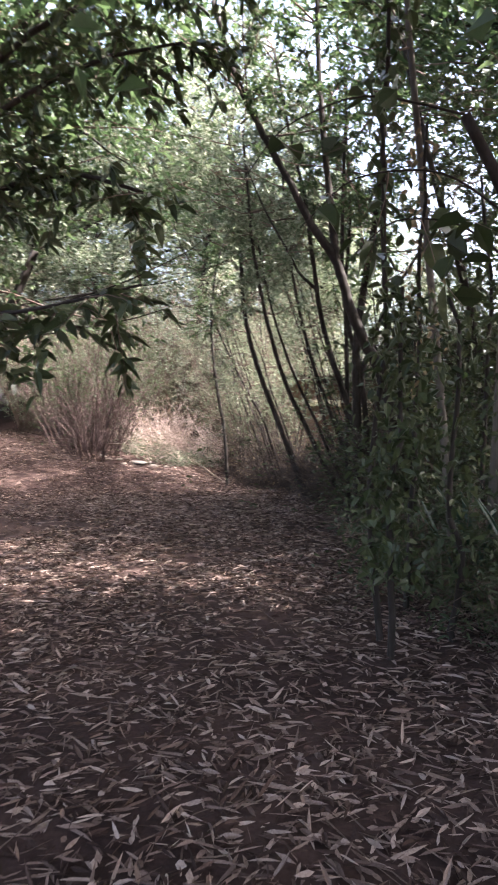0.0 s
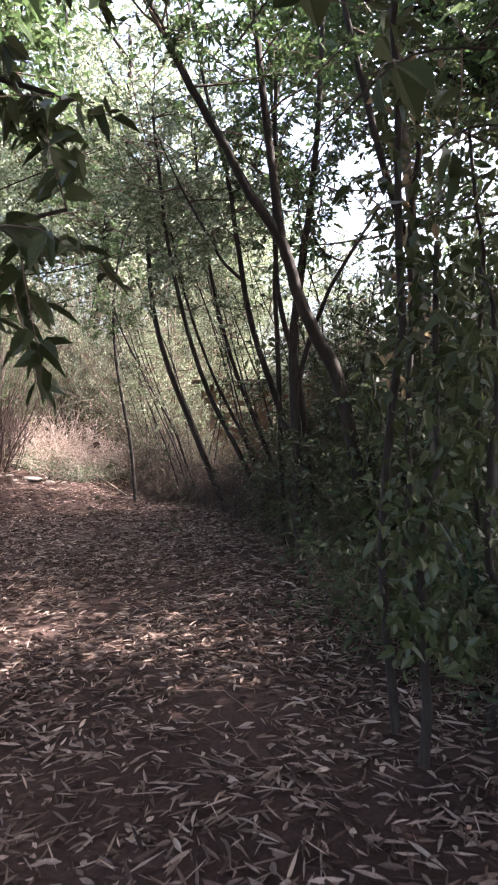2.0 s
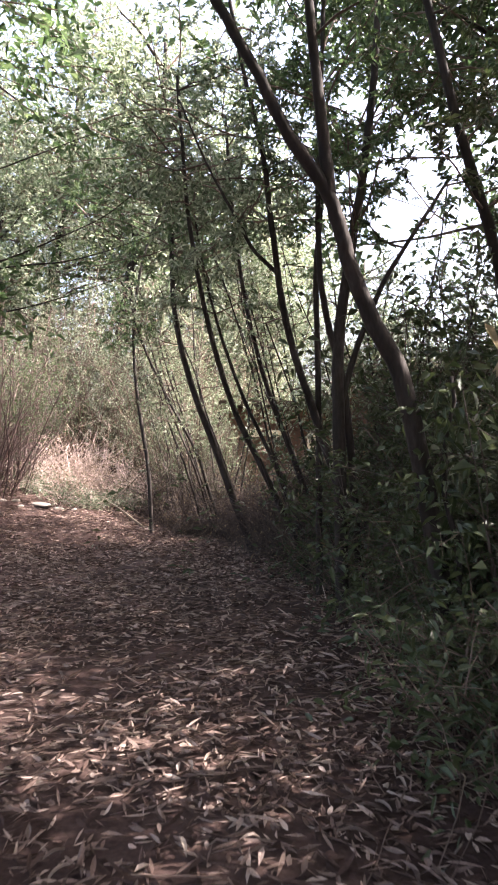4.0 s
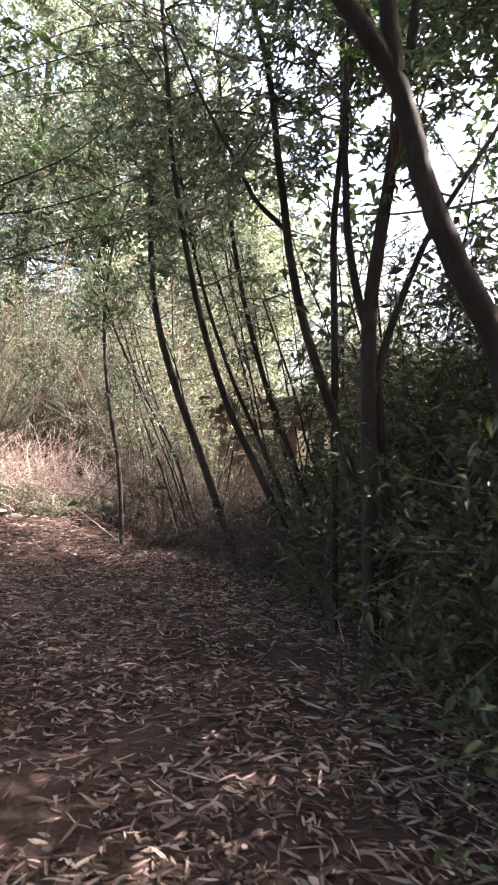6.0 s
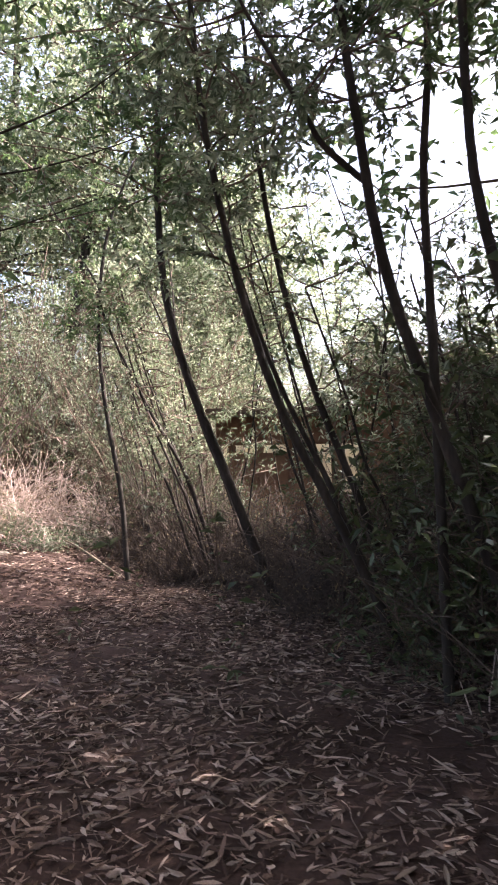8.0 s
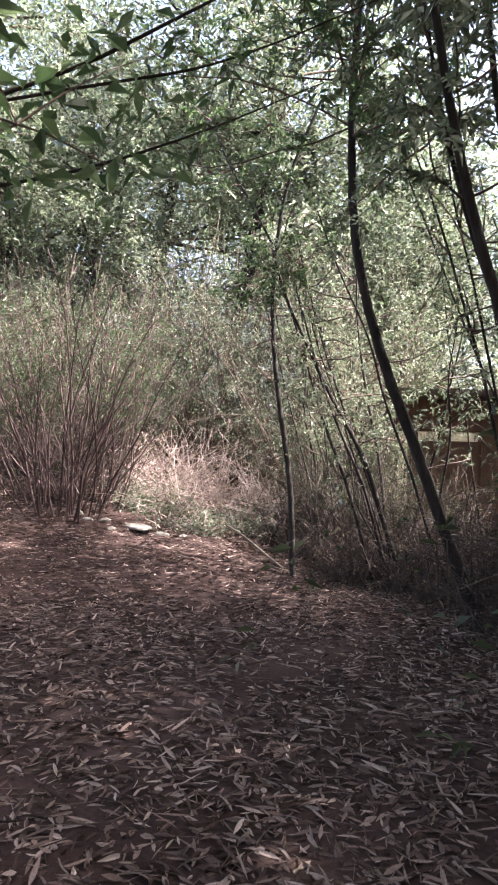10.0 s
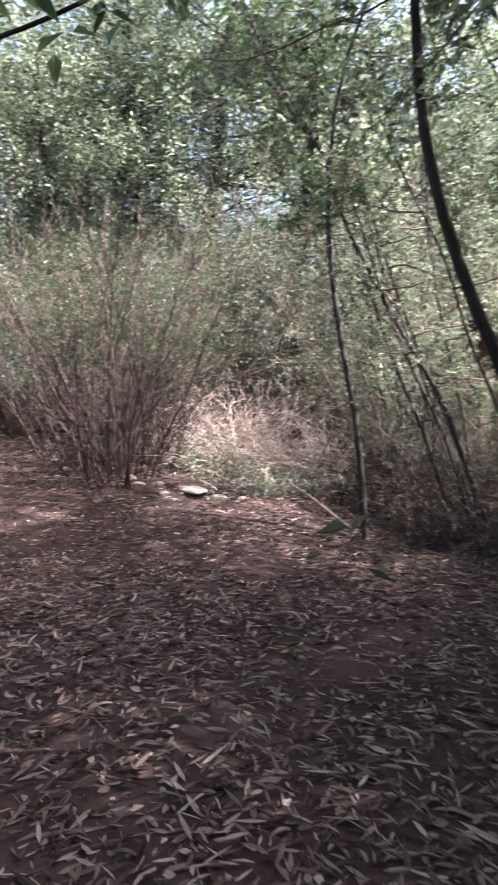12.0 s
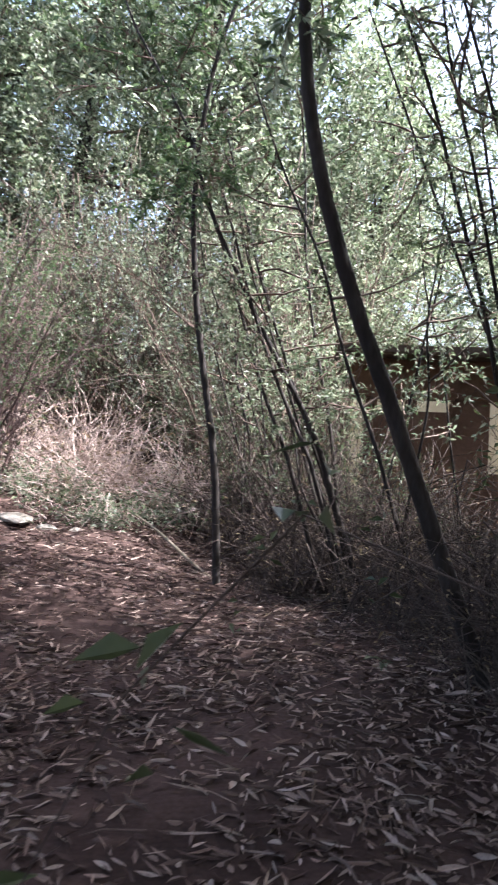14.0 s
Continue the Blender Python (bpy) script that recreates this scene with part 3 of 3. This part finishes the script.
vine("dense dark creeper climbing in a column beside the path", 0.86, 0.85, 0.5, 2.3, 640, LEAF_DARK, (0.075, 0.045), 0.1)
vine("dark creeper hanging in a ragged column over the path", 0.8, 1.1, 2.3, 4.4, 110, LEAF_DARK, (0.1, 0.06), 0.09)
vine("dark creeper climbing a stem beside the path", 1.25, 1.0, 0.4, 2.3, 480, LEAF_DARK, (0.075, 0.04), 0.17)
vine("withered brown creeper hanging from the trees", 1.05, 1.9, 1.7, 3.8, 80, LEAF_DRY, (0.09, 0.045), 0.1)
vine("dark creeper wrapped round the foot of the leaning tree", 1.22, 3.75, 0.2, 2.0, 420, LEAF_DARK, (0.1, 0.045), 0.16)
vine("thick dark creeper over a leaning stem", 1.75, 2.6, 0.6, 3.6, 480, LEAF_DARK, (0.09, 0.05), 0.2)


def strap_plant(x, y, label):
    t = thing("strap_plant", x, y, float(height(x, y)), label, "plant", "strap-leaved plants")
    for i in range(9):
        a = i * 2.4 + rng.uniform(-0.3, 0.3)
        pts = bend((0, 0, -0.03), (math.cos(a) * 0.35, math.sin(a) * 0.35, 1), rng.uniform(0.6, 1.0), 6, -0.5, 0.04)
        side = np.array([-math.sin(a), math.cos(a), 0])
        w = 0.032 * np.sin(np.linspace(0.35, math.pi, 7))[:, None] + 0.001
        v = np.concatenate([pts + side * w, pts - np.array([math.cos(a), math.sin(a), 0]) * 0.012, pts - side * w])
        f = [[k, k + 1, k + 8, k + 7] for k in range(6)] + [[k + 7, k + 8, k + 15, k + 14] for k in range(6)]
        part("leaf", mesh_from("leaf", v.tolist(), f, STRAP), t)


for x, y in ((1.5, 1.75), (1.85, 1.5), (1.65, 2.05), (2.05, 1.9)):
    strap_plant(x, y, "dark green plant with long upright strap leaves")


# ---- thickets of many stems ----
def thicket(name, label, n_stems, tall, spread, twig_mat, leaf_mat, bare, n_side, per, leaf, category="shrub", radius=0.012, lean=(0, 0), bow=0.0, foot=0.6):
    """Many thin stems fanning from one foot, bare below, leafy above. Built at the origin."""
    t = thing(name, 0, 0, 0, label, category)
    twigs, leaves = Bits(), Bits()
    for i in range(n_stems):
        a = rng.uniform(0, 2 * math.pi)
        tilt = spread * math.sqrt(rng.uniform(0, 1))
        d = np.array([math.cos(a) * tilt + lean[0], math.sin(a) * tilt + lean[1], 1.0])
        s = np.array([math.cos(a), math.sin(a), 0]) * rng.uniform(0, foot) * spread
        s[2] = -0.25
        ln = tall * rng.uniform(0.65, 1.1)
        pts = bend(s, d, ln, 8, bow, 0.12)
        r = radius * rng.uniform(0.6, 1.5)
        if i < 8:
            b = Bits()
            b.tube(pts, r * 1.6, r * 0.4, 5)
            part("stem", b.mesh("stem", twig_mat), t)
        else:
            twigs.tube(pts, r, r * 0.3, 4)
        for _ in range(n_side):
            k = rng.uniform(0.12, 1)
            q = pts[min(8, int(k * 8))]
            w = unit(unit(d) + rng.normal(0, 0.85, 3))
            side = bend(q, w, rng.uniform(0.3, 0.9) * (tall / 4 + 0.4), 3, 0.0, 0.15)
            twigs.tube(side, 0.005, 0.002, 3)
            share = per if k > bare else (per // 5 if rng.uniform() < 0.5 else 0)
            if share:
                kk = rng.uniform(0.15, 1, share)
                ii = np.minimum((kk * 3).astype(int), 2)
                base = side[ii] + (side[ii + 1] - side[ii]) * (kk * 3 - ii)[:, None] + rng.normal(0, 0.06, (share, 3))
                leaves.leaves(base, unit(side[-1] - side[0]) * 0.6 + rng.normal(0, 0.7, (share, 3)), leaf[0] * rng.uniform(0.6, 1.3, share), leaf[1] * rng.uniform(0.7, 1.3, share), 0.2, False, 0.15)
    part("twigs", twigs.mesh("twigs", twig_mat), t, kind="stuff")
    if leaves.v:
        part("foliage", leaves.mesh("foliage", leaf_mat, False), t)
    return t


def place(ob, x, y, turn, size, squash=1.0, sink=0.0):
    """Set the first one down."""
    ob.matrix_basis = pose(x, y, float(height(x, y)) - sink, 0, 0, turn) @ Matrix.Diagonal((size, size, size * squash, 1))


def again(ob, x, y, turn, size, squash=1.0, sink=0.0, label=""):
    c = copy_thing(ob, Matrix())
    place(c, x, y, turn, size, squash, sink)
    if label:
        c["label"] = label
    return c


# the fan of reddish stems where the path turns
FAN = thicket("shrub", "fan-shaped shrub of bare reddish stems with green tips", 100, 3.8, 0.46, TWIG_RED, LEAF, 0.55, 15, 12, (0.065, 0.022), radius=0.015, bow=-0.1, foot=2.2)
place(FAN, -5.85, 13.5, 20, 1.0)
again(FAN, -7.0, 17.2, 140, 1.15, label="fan-shaped brown shrub behind the turn of the path")
# twigs painted dark to read as a shaded layer before the bright thicket
DARK = thicket("thicket", "thicket of thin dark bare twigs in the shade", 60, 3.3, 0.5, TWIG_SHADED, LEAF, 0.5, 12, 5, (0.06, 0.022), "thicket", 0.011, (-0.15, 0))
DARK["group"] = "dark twiggy thicket"
place(DARK, -1.0, 13.6, 0, 0.75)
for x, y, a, s in ((-0.5, 12.6, 150, 0.5), (1.0, 10.6, 220, 0.45), (1.4, 9.7, 290, 0.55), (2.4, 11.6, 120, 0.6), (-7.2, 15.2, 190, 0.9)):
    again(DARK, x, y, a, s)
# tall pale thicket behind, sunlight put into its leaf colour
POLES = thicket("thicket", "thicket of pale thin poles with small sunlit leaves", 46, 5.4, 0.4, TWIG, LEAF_PALE_SUNLIT, 0.22, 14, 18, (0.065, 0.024), "thicket", 0.014, (-0.12, 0.0))
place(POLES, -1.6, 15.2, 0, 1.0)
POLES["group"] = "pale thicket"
BUSH = thicket("bush", "tall green bush with arching leafy stems", 60, 4.6, 0.6, TWIG, LEAF_PALE_SUNLIT, 0.12, 10, 26, (0.075, 0.028), "bush", 0.013, (0, 0), -0.35)
place(BUSH, -3.6, 18.6, 0, 1.1)
BUSH["group"] = "green bushes"
for x, y, a, s in ((-0.6, 18.8, 130, 1.1), (4.9, 18.0, 200, 0.85), (-2.6, 16.4, 250, 1.0), (6.2, 15.0, 310, 1.0), (-6.6, 15.6, 50, 0.8), (-8.4, 15.0, 130, 0.75), (-4.6, 17.0, 30, 1.0), (5.4, 12.8, 95, 0.9)):
    again(POLES, x, y, a, s)
for x, y, a, s in ((-6.2, 20.5, 40, 1.25), (-0.8, 21.0, 110, 1.3), (-9.5, 20.0, 160, 1.2), (-12.5, 18.5, 220, 1.2), (-13.5, 14.5, 280, 1.1), (5.4, 18.0, 245, 1.0), (-10.5, 14.6, 300, 0.8), (-8.6, 17.5, 60, 1.0), (-12.0, 13.2, 75, 1.1), (-11.2, 16.2, 190, 1.25)):
    again(BUSH, x, y, a, s)


# ---- low brush on the right ----
def brush(name, label, n, size, twig_mat, leaf_mat, per, leaf, category="brush", flat=1.0, fine=False):
    """A tangle of arching twigs with a few leaves, about size across. Built at the origin."""
    t = thing(name, 0, 0, 0, label, category)
    twigs, leaves = Bits(), Bits()
    for i in range(n):
        a = rng.uniform(0, 2 * math.pi)
        s = np.array([rng.normal(0, 0.28), rng.normal(0, 0.28), -0.1]) * size
        s[2] = -0.08
        d = np.array([math.cos(a) * 0.8, math.sin(a) * 0.8, rng.uniform(0.4, 1.6) * flat])
        pts = bend(s, d, size * rng.uniform(0.5, 1.2), 5, -0.5, 0.2)
        if i < 4:
            b = Bits()
            b.tube(pts, 0.012, 0.004, 5)
            part("stem", b.mesh("stem", twig_mat), t)
        else:
            twigs.tube(pts, 0.006, 0.002, 3)
        for _ in range(3):
            q = pts[rng.integers(1, 6)]
            side = bend(q, rng.normal(0, 1, 3), size * 0.4, 2, -0.1, 0.25)
            twigs.tube(side, 0.004, 0.0015, 3)
            if per:
                kk = rng.integers(0, 3, per)
                leaves.leaves(side[kk] + rng.normal(0, 0.05, (per, 3)), rng.normal(0, 1, (per, 3)) * np.array([1, 1, 0.5]), leaf[0] * rng.uniform(0.6, 1.3, per), leaf[1] * rng.uniform(0.7, 1.2, per), 0.2, fine, 0.2)
    part("twigs", twigs.mesh("twigs", twig_mat), t, kind="stuff")
    if per:
        part("foliage", leaves.mesh("foliage", leaf_mat, False), t)
    return t


GREEN = brush("undergrowth", "dark green broad-leaved undergrowth at the path's edge", 80, 1.0, TWIG, LEAF_DARK, 11, (0.075, 0.028), "undergrowth", 1.0, True)
place(GREEN, 1.5, 2.6, 0, 1.0)
GREEN["group"] = "green undergrowth"
k = 0
for y in np.arange(0.9, 9.4, 0.6):
    for off, s in ((0.55 if y < 4.6 else 0.7, 0.5), (0.8, 0.7), (1.5, 1.0 if y < 3.6 else 1.45)):
        k += 1
        again(GREEN, float(edge_x(y)) + off + rng.uniform(-0.2, 0.2), y + rng.uniform(-0.3, 0.3), rng.uniform(0, 360), s * rng.uniform(0.85, 1.15))
HEDGE = brush("hedge", "tall dark mass of leafy shrubs and creeper beneath the trees", 300, 2.3, TWIG_SHADED, LEAF_DARK, 16, (0.11, 0.042), "shrub", 2.2)
HEDGE["group"] = "dark shrubs beneath the trees"
place(HEDGE, 2.9, 6.5, 0, 1.0)
for x, y, a, s, q in ((3.3, 7.7, 70, 1.1, 1.4), (2.7, 8.7, 130, 0.95, 1.0), (3.7, 9.8, 190, 1.15, 1.25), (3.6, 5.8, 250, 1.05, 1.35), (4.6, 7.2, 300, 1.2, 1.5), (2.2, 10.6, 20, 0.85, 1.0), (3.0, 4.4, 160, 0.8, 1.0), (4.6, 11.6, 100, 1.1, 1.2), (2.2, 4.7, 330, 0.75, 1.0)):
    again(HEDGE, x, y, a, s, q)
for x, y, a, s in ((1.2, 7.6, 15, 0.95), (1.55, 6.9, 95, 1.1), (1.35, 3.7, 40, 0.6), (1.4, 4.5, 150, 0.65), (1.35, 5.3, 230, 0.8)):
    again(GREEN, x, y, a, s)
for x, z, a, s in ((-0.1, 2.72, 20, 0.5), (1.2, 2.72, 140, 0.55), (2.2, 3.43, 80, 1.0), (3.4, 3.43, 200, 1.1), (4.6, 3.43, 290, 1.0)):
    again(GREEN, x, 14.4, a, s, 0.8, float(height(x, 14.4)) - z, "leafy creeper sprawling over the shed roof")
# brown brushwood, its shade deepened through the twig colour
BROWN = brush("brushwood", "tangle of dark brown leafless brushwood", 150, 1.1, TWIG_SHADED, LEAF_DRY, 1, (0.045, 0.015), "brushwood", 1.3)
place(BROWN, 0.4, 9.6, 0, 1.0)
BROWN["group"] = "brown brushwood"
for y in np.arange(6.6, 15.5, 0.6):
    for off, s in ((0.45, 0.8), (1.2, 1.4)):
        again(BROWN, float(edge_x(y)) + off + rng.uniform(-0.2, 0.2), y + rng.uniform(-0.3, 0.3), rng.uniform(0, 360), s * rng.uniform(0.8, 1.2))
# the heap's sunlit brightness comes from its twig colour
DRY = brush("brush_pile", "heap of sunlit pinkish dry brushwood", 160, 1.2, TWIG_DRY_SUNLIT, LEAF_DRY, 2, (0.07, 0.02), "brush pile", 0.9)
place(DRY, -4.0, 14.6, 0, 1.2)
again(DRY, -2.9, 15.0, 80, 1.1)
again(DRY, -5.0, 15.6, 200, 1.3)
WEED = brush("weeds", "low pale green weeds in a patch of sun", 60, 0.5, TWIG_DRY_SUNLIT, LEAF_PALE_SUNLIT, 8, (0.07, 0.025), "weeds", 1.2)
place(WEED, -3.6, 13.4, 0, 1.0)
for x, y, a, s in ((-4.3, 14.1, 40, 1.1), (-3.0, 14.3, 90, 1.0), (-5.0, 14.3, 150, 1.0), (-2.6, 14.8, 210, 0.9)):
    again(WEED, x, y, a, s)


# the spot of sun is only suggested by the bright twig colour
tuft = thing("dry_tuft", 0.98, 6.4, float(height(0.98, 6.4)), "tuft of upright pale dry twigs in a spot of sun", "dry twigs")
for i in range(9):
    b = Bits()
    b.tube(bend((rng.normal(0, 0.16), rng.normal(0, 0.06), -0.03), (rng.normal(0, 0.35), rng.normal(0, 0.2), 1), rng.uniform(0.2, 0.5), 4, 0, 0.1), 0.006, 0.002, 4)
    part("twig", b.mesh("twig", TWIG_DRY_SUNLIT), tuft)


# ---- shed, wall, pole, stone ----
def slab(x0, x1, y0, y1, z0, z1, bevel=0.02, cuts=0):
    bm = bmesh.new()
    bmesh.ops.create_cube(bm, size=1, matrix=Matrix.Translation(((x0 + x1) / 2, (y0 + y1) / 2, (z0 + z1) / 2)) @ Matrix.Diagonal((x1 - x0, y1 - y0, z1 - z0, 1)))
    if bevel:
        bmesh.ops.bevel(bm, geom=bm.edges[:], offset=bevel, segments=2, affect="EDGES")
    return bm


def bm_part(name, bm, mat, parent, label=""):
    me = bpy.data.meshes.new(name)
    bm.to_mesh(me)
    bm.free()
    me.materials.append(mat)
    return part(name, me, parent, label)


shed = thing("shed", 0.3, 14.3, 0, "low brown mud-walled open shed overgrown with leaves", "shed")
for x0, x1, z0, z1 in ((-0.8, 0.278, 0, 1.95), (0.28, 0.74, 0, 2.1), (0.74, 1.62, 0, 1.2), (1.1, 1.26, 1.202, 2.1), (1.62, 4.6, 0, 3.3)):
    bm_part("wall", slab(x0, x1, 0, 0.25, z0 - 0.1 if z0 == 0 else z0, z1), PLASTER, shed)
for x in (-0.72, -0.22):
    bm_part("post", slab(x - 0.07, x + 0.07, 0.06, 0.2, 1.952, 2.1, 0.015), PLASTER, shed, "rough brown post")
bm_part("lintel", slab(-1.0, 1.618, -0.03, 0.27, 2.102, 2.6), PLASTER, shed, "brown mud lintel under the eave")
bm_part("roof", slab(-1.2, 1.6, -0.4, 0.6, 2.61, 2.72), ROOFING, shed, "weathered roof edge")
bm_part("roof", slab(1.55, 4.9, -0.4, 1.2, 3.31, 3.43), ROOFING, shed, "weathered roof edge")
bm_part("back_wall", slab(-0.8, 4.6, 2.6, 2.85, -0.1, 2.6), PLASTER_PALE, shed, "pale yellow plastered back wall")
far_wall = thing("boundary_wall", 6.3, 9.9, 0, "sunlit orange plastered wall with a pale coping", "wall")
bm_part("wall", slab(-1.9, 3.5, 0, 0.22, -0.1, 2.5), PLASTER_ORANGE, far_wall)
bm_part("coping", slab(-1.95, 3.55, -0.05, 0.27, 2.502, 2.61), PLASTER_PALE, far_wall, "pale coping")

bits = Bits()
p0, p1 = np.array([-3.35, 13.7, float(height(-3.35, 13.7)) + 0.16]), np.array([-2.15, 12.6, float(height(-2.15, 12.6)) + 0.02])
bits.tube([p0 + (p1 - p0) * q + np.array([0, 0, 0.03 * math.sin(q * 5)]) for q in np.linspace(0, 1, 9)], 0.015, 0.02, 6)
tagged(new("fallen_pole", bits.mesh("fallen_pole", BARK_PALE)), "thin pale fallen pole lying on the litter", "pole")


def stone(x, y, size, label):
    bm = bmesh.new()
    bmesh.ops.create_icosphere(bm, subdivisions=3, radius=1)
    for v in bm.verts:
        v.co *= 1 + 0.25 * noise.noise(v.co * 1.3 + Vector((x, y, 0))) + 0.08 * noise.noise(v.co * 4)
        v.co = Vector((v.co.x * size[0], v.co.y * size[1], v.co.z * size[2]))
    me = bpy.data.meshes.new("stone")
    bm.to_mesh(me)
    bm.free()
    me.materials.append(STONE)
    ob = new("stone", me)
    ob.location = (x, y, float(height(x, y)) - size[2] * 0.1)
    ob.rotation_euler = (0, 0, x * 3)
    return tagged(ob, label, "stone")


stone(-4.5, 13.1, (0.5, 0.17, 0.045), "long flat pale sunlit stone at the path's edge")
stone(-4.95, 13.05, (0.09, 0.07, 0.045), "small rough pale stone in dry leaves")

for x, y, r in ((-5.2, 12.95, 0.07), (-4.75, 12.75, 0.06), (-4.05, 12.9, 0.08), (-5.45, 13.15, 0.1), (-3.75, 13.0, 0.05)):
    stone(x, y, (r * 1.4, r, r * 0.6), "small earthy clod at the ledge beside the path")


# ---- single fallen leaves on the path ----
def fallen_leaf_mesh(i):
    bm = bmesh.new()
    ln, w = 0.08 + 0.012 * i, 0.012 + 0.003 * (i % 4)
    rows = []
    for k in range(5):
        u = k / 4
        half = w * math.sin(math.pi * min(0.97, 0.06 + 0.9 * u)) * 0.5 + 0.0006
        bow = 0.012 * (i % 3) * math.sin(math.pi * u) + 0.004
        rows.append([bm.verts.new((ln * (u - 0.5), side * half, bow + abs(side) * 0.005 * (1 + i % 2))) for side in (-1, 0, 1)])
    for a, b in zip(rows, rows[1:]):
        for j in range(2):
            bm.faces.new((a[j], b[j], b[j + 1], a[j + 1]))
    me = bpy.data.meshes.new("leaf")
    bm.to_mesh(me)
    bm.free()
    me.materials.append(LITTER_ONE)
    return me


LEAF_SHAPES = [fallen_leaf_mesh(i) for i in range(7)]
for i in range(300):
    x, y = rng.uniform(-2.6, 1.0), rng.uniform(0.2, 9.5)
    x += -0.25 * max(0, y - 3)
    ob = part("leaf", LEAF_SHAPES[i % 7], GROUND)
    ob.matrix_basis = pose(x, y, float(height(x, y)) + 0.014, rng.normal(0, 9), rng.normal(0, 7), rng.uniform(0, 360))
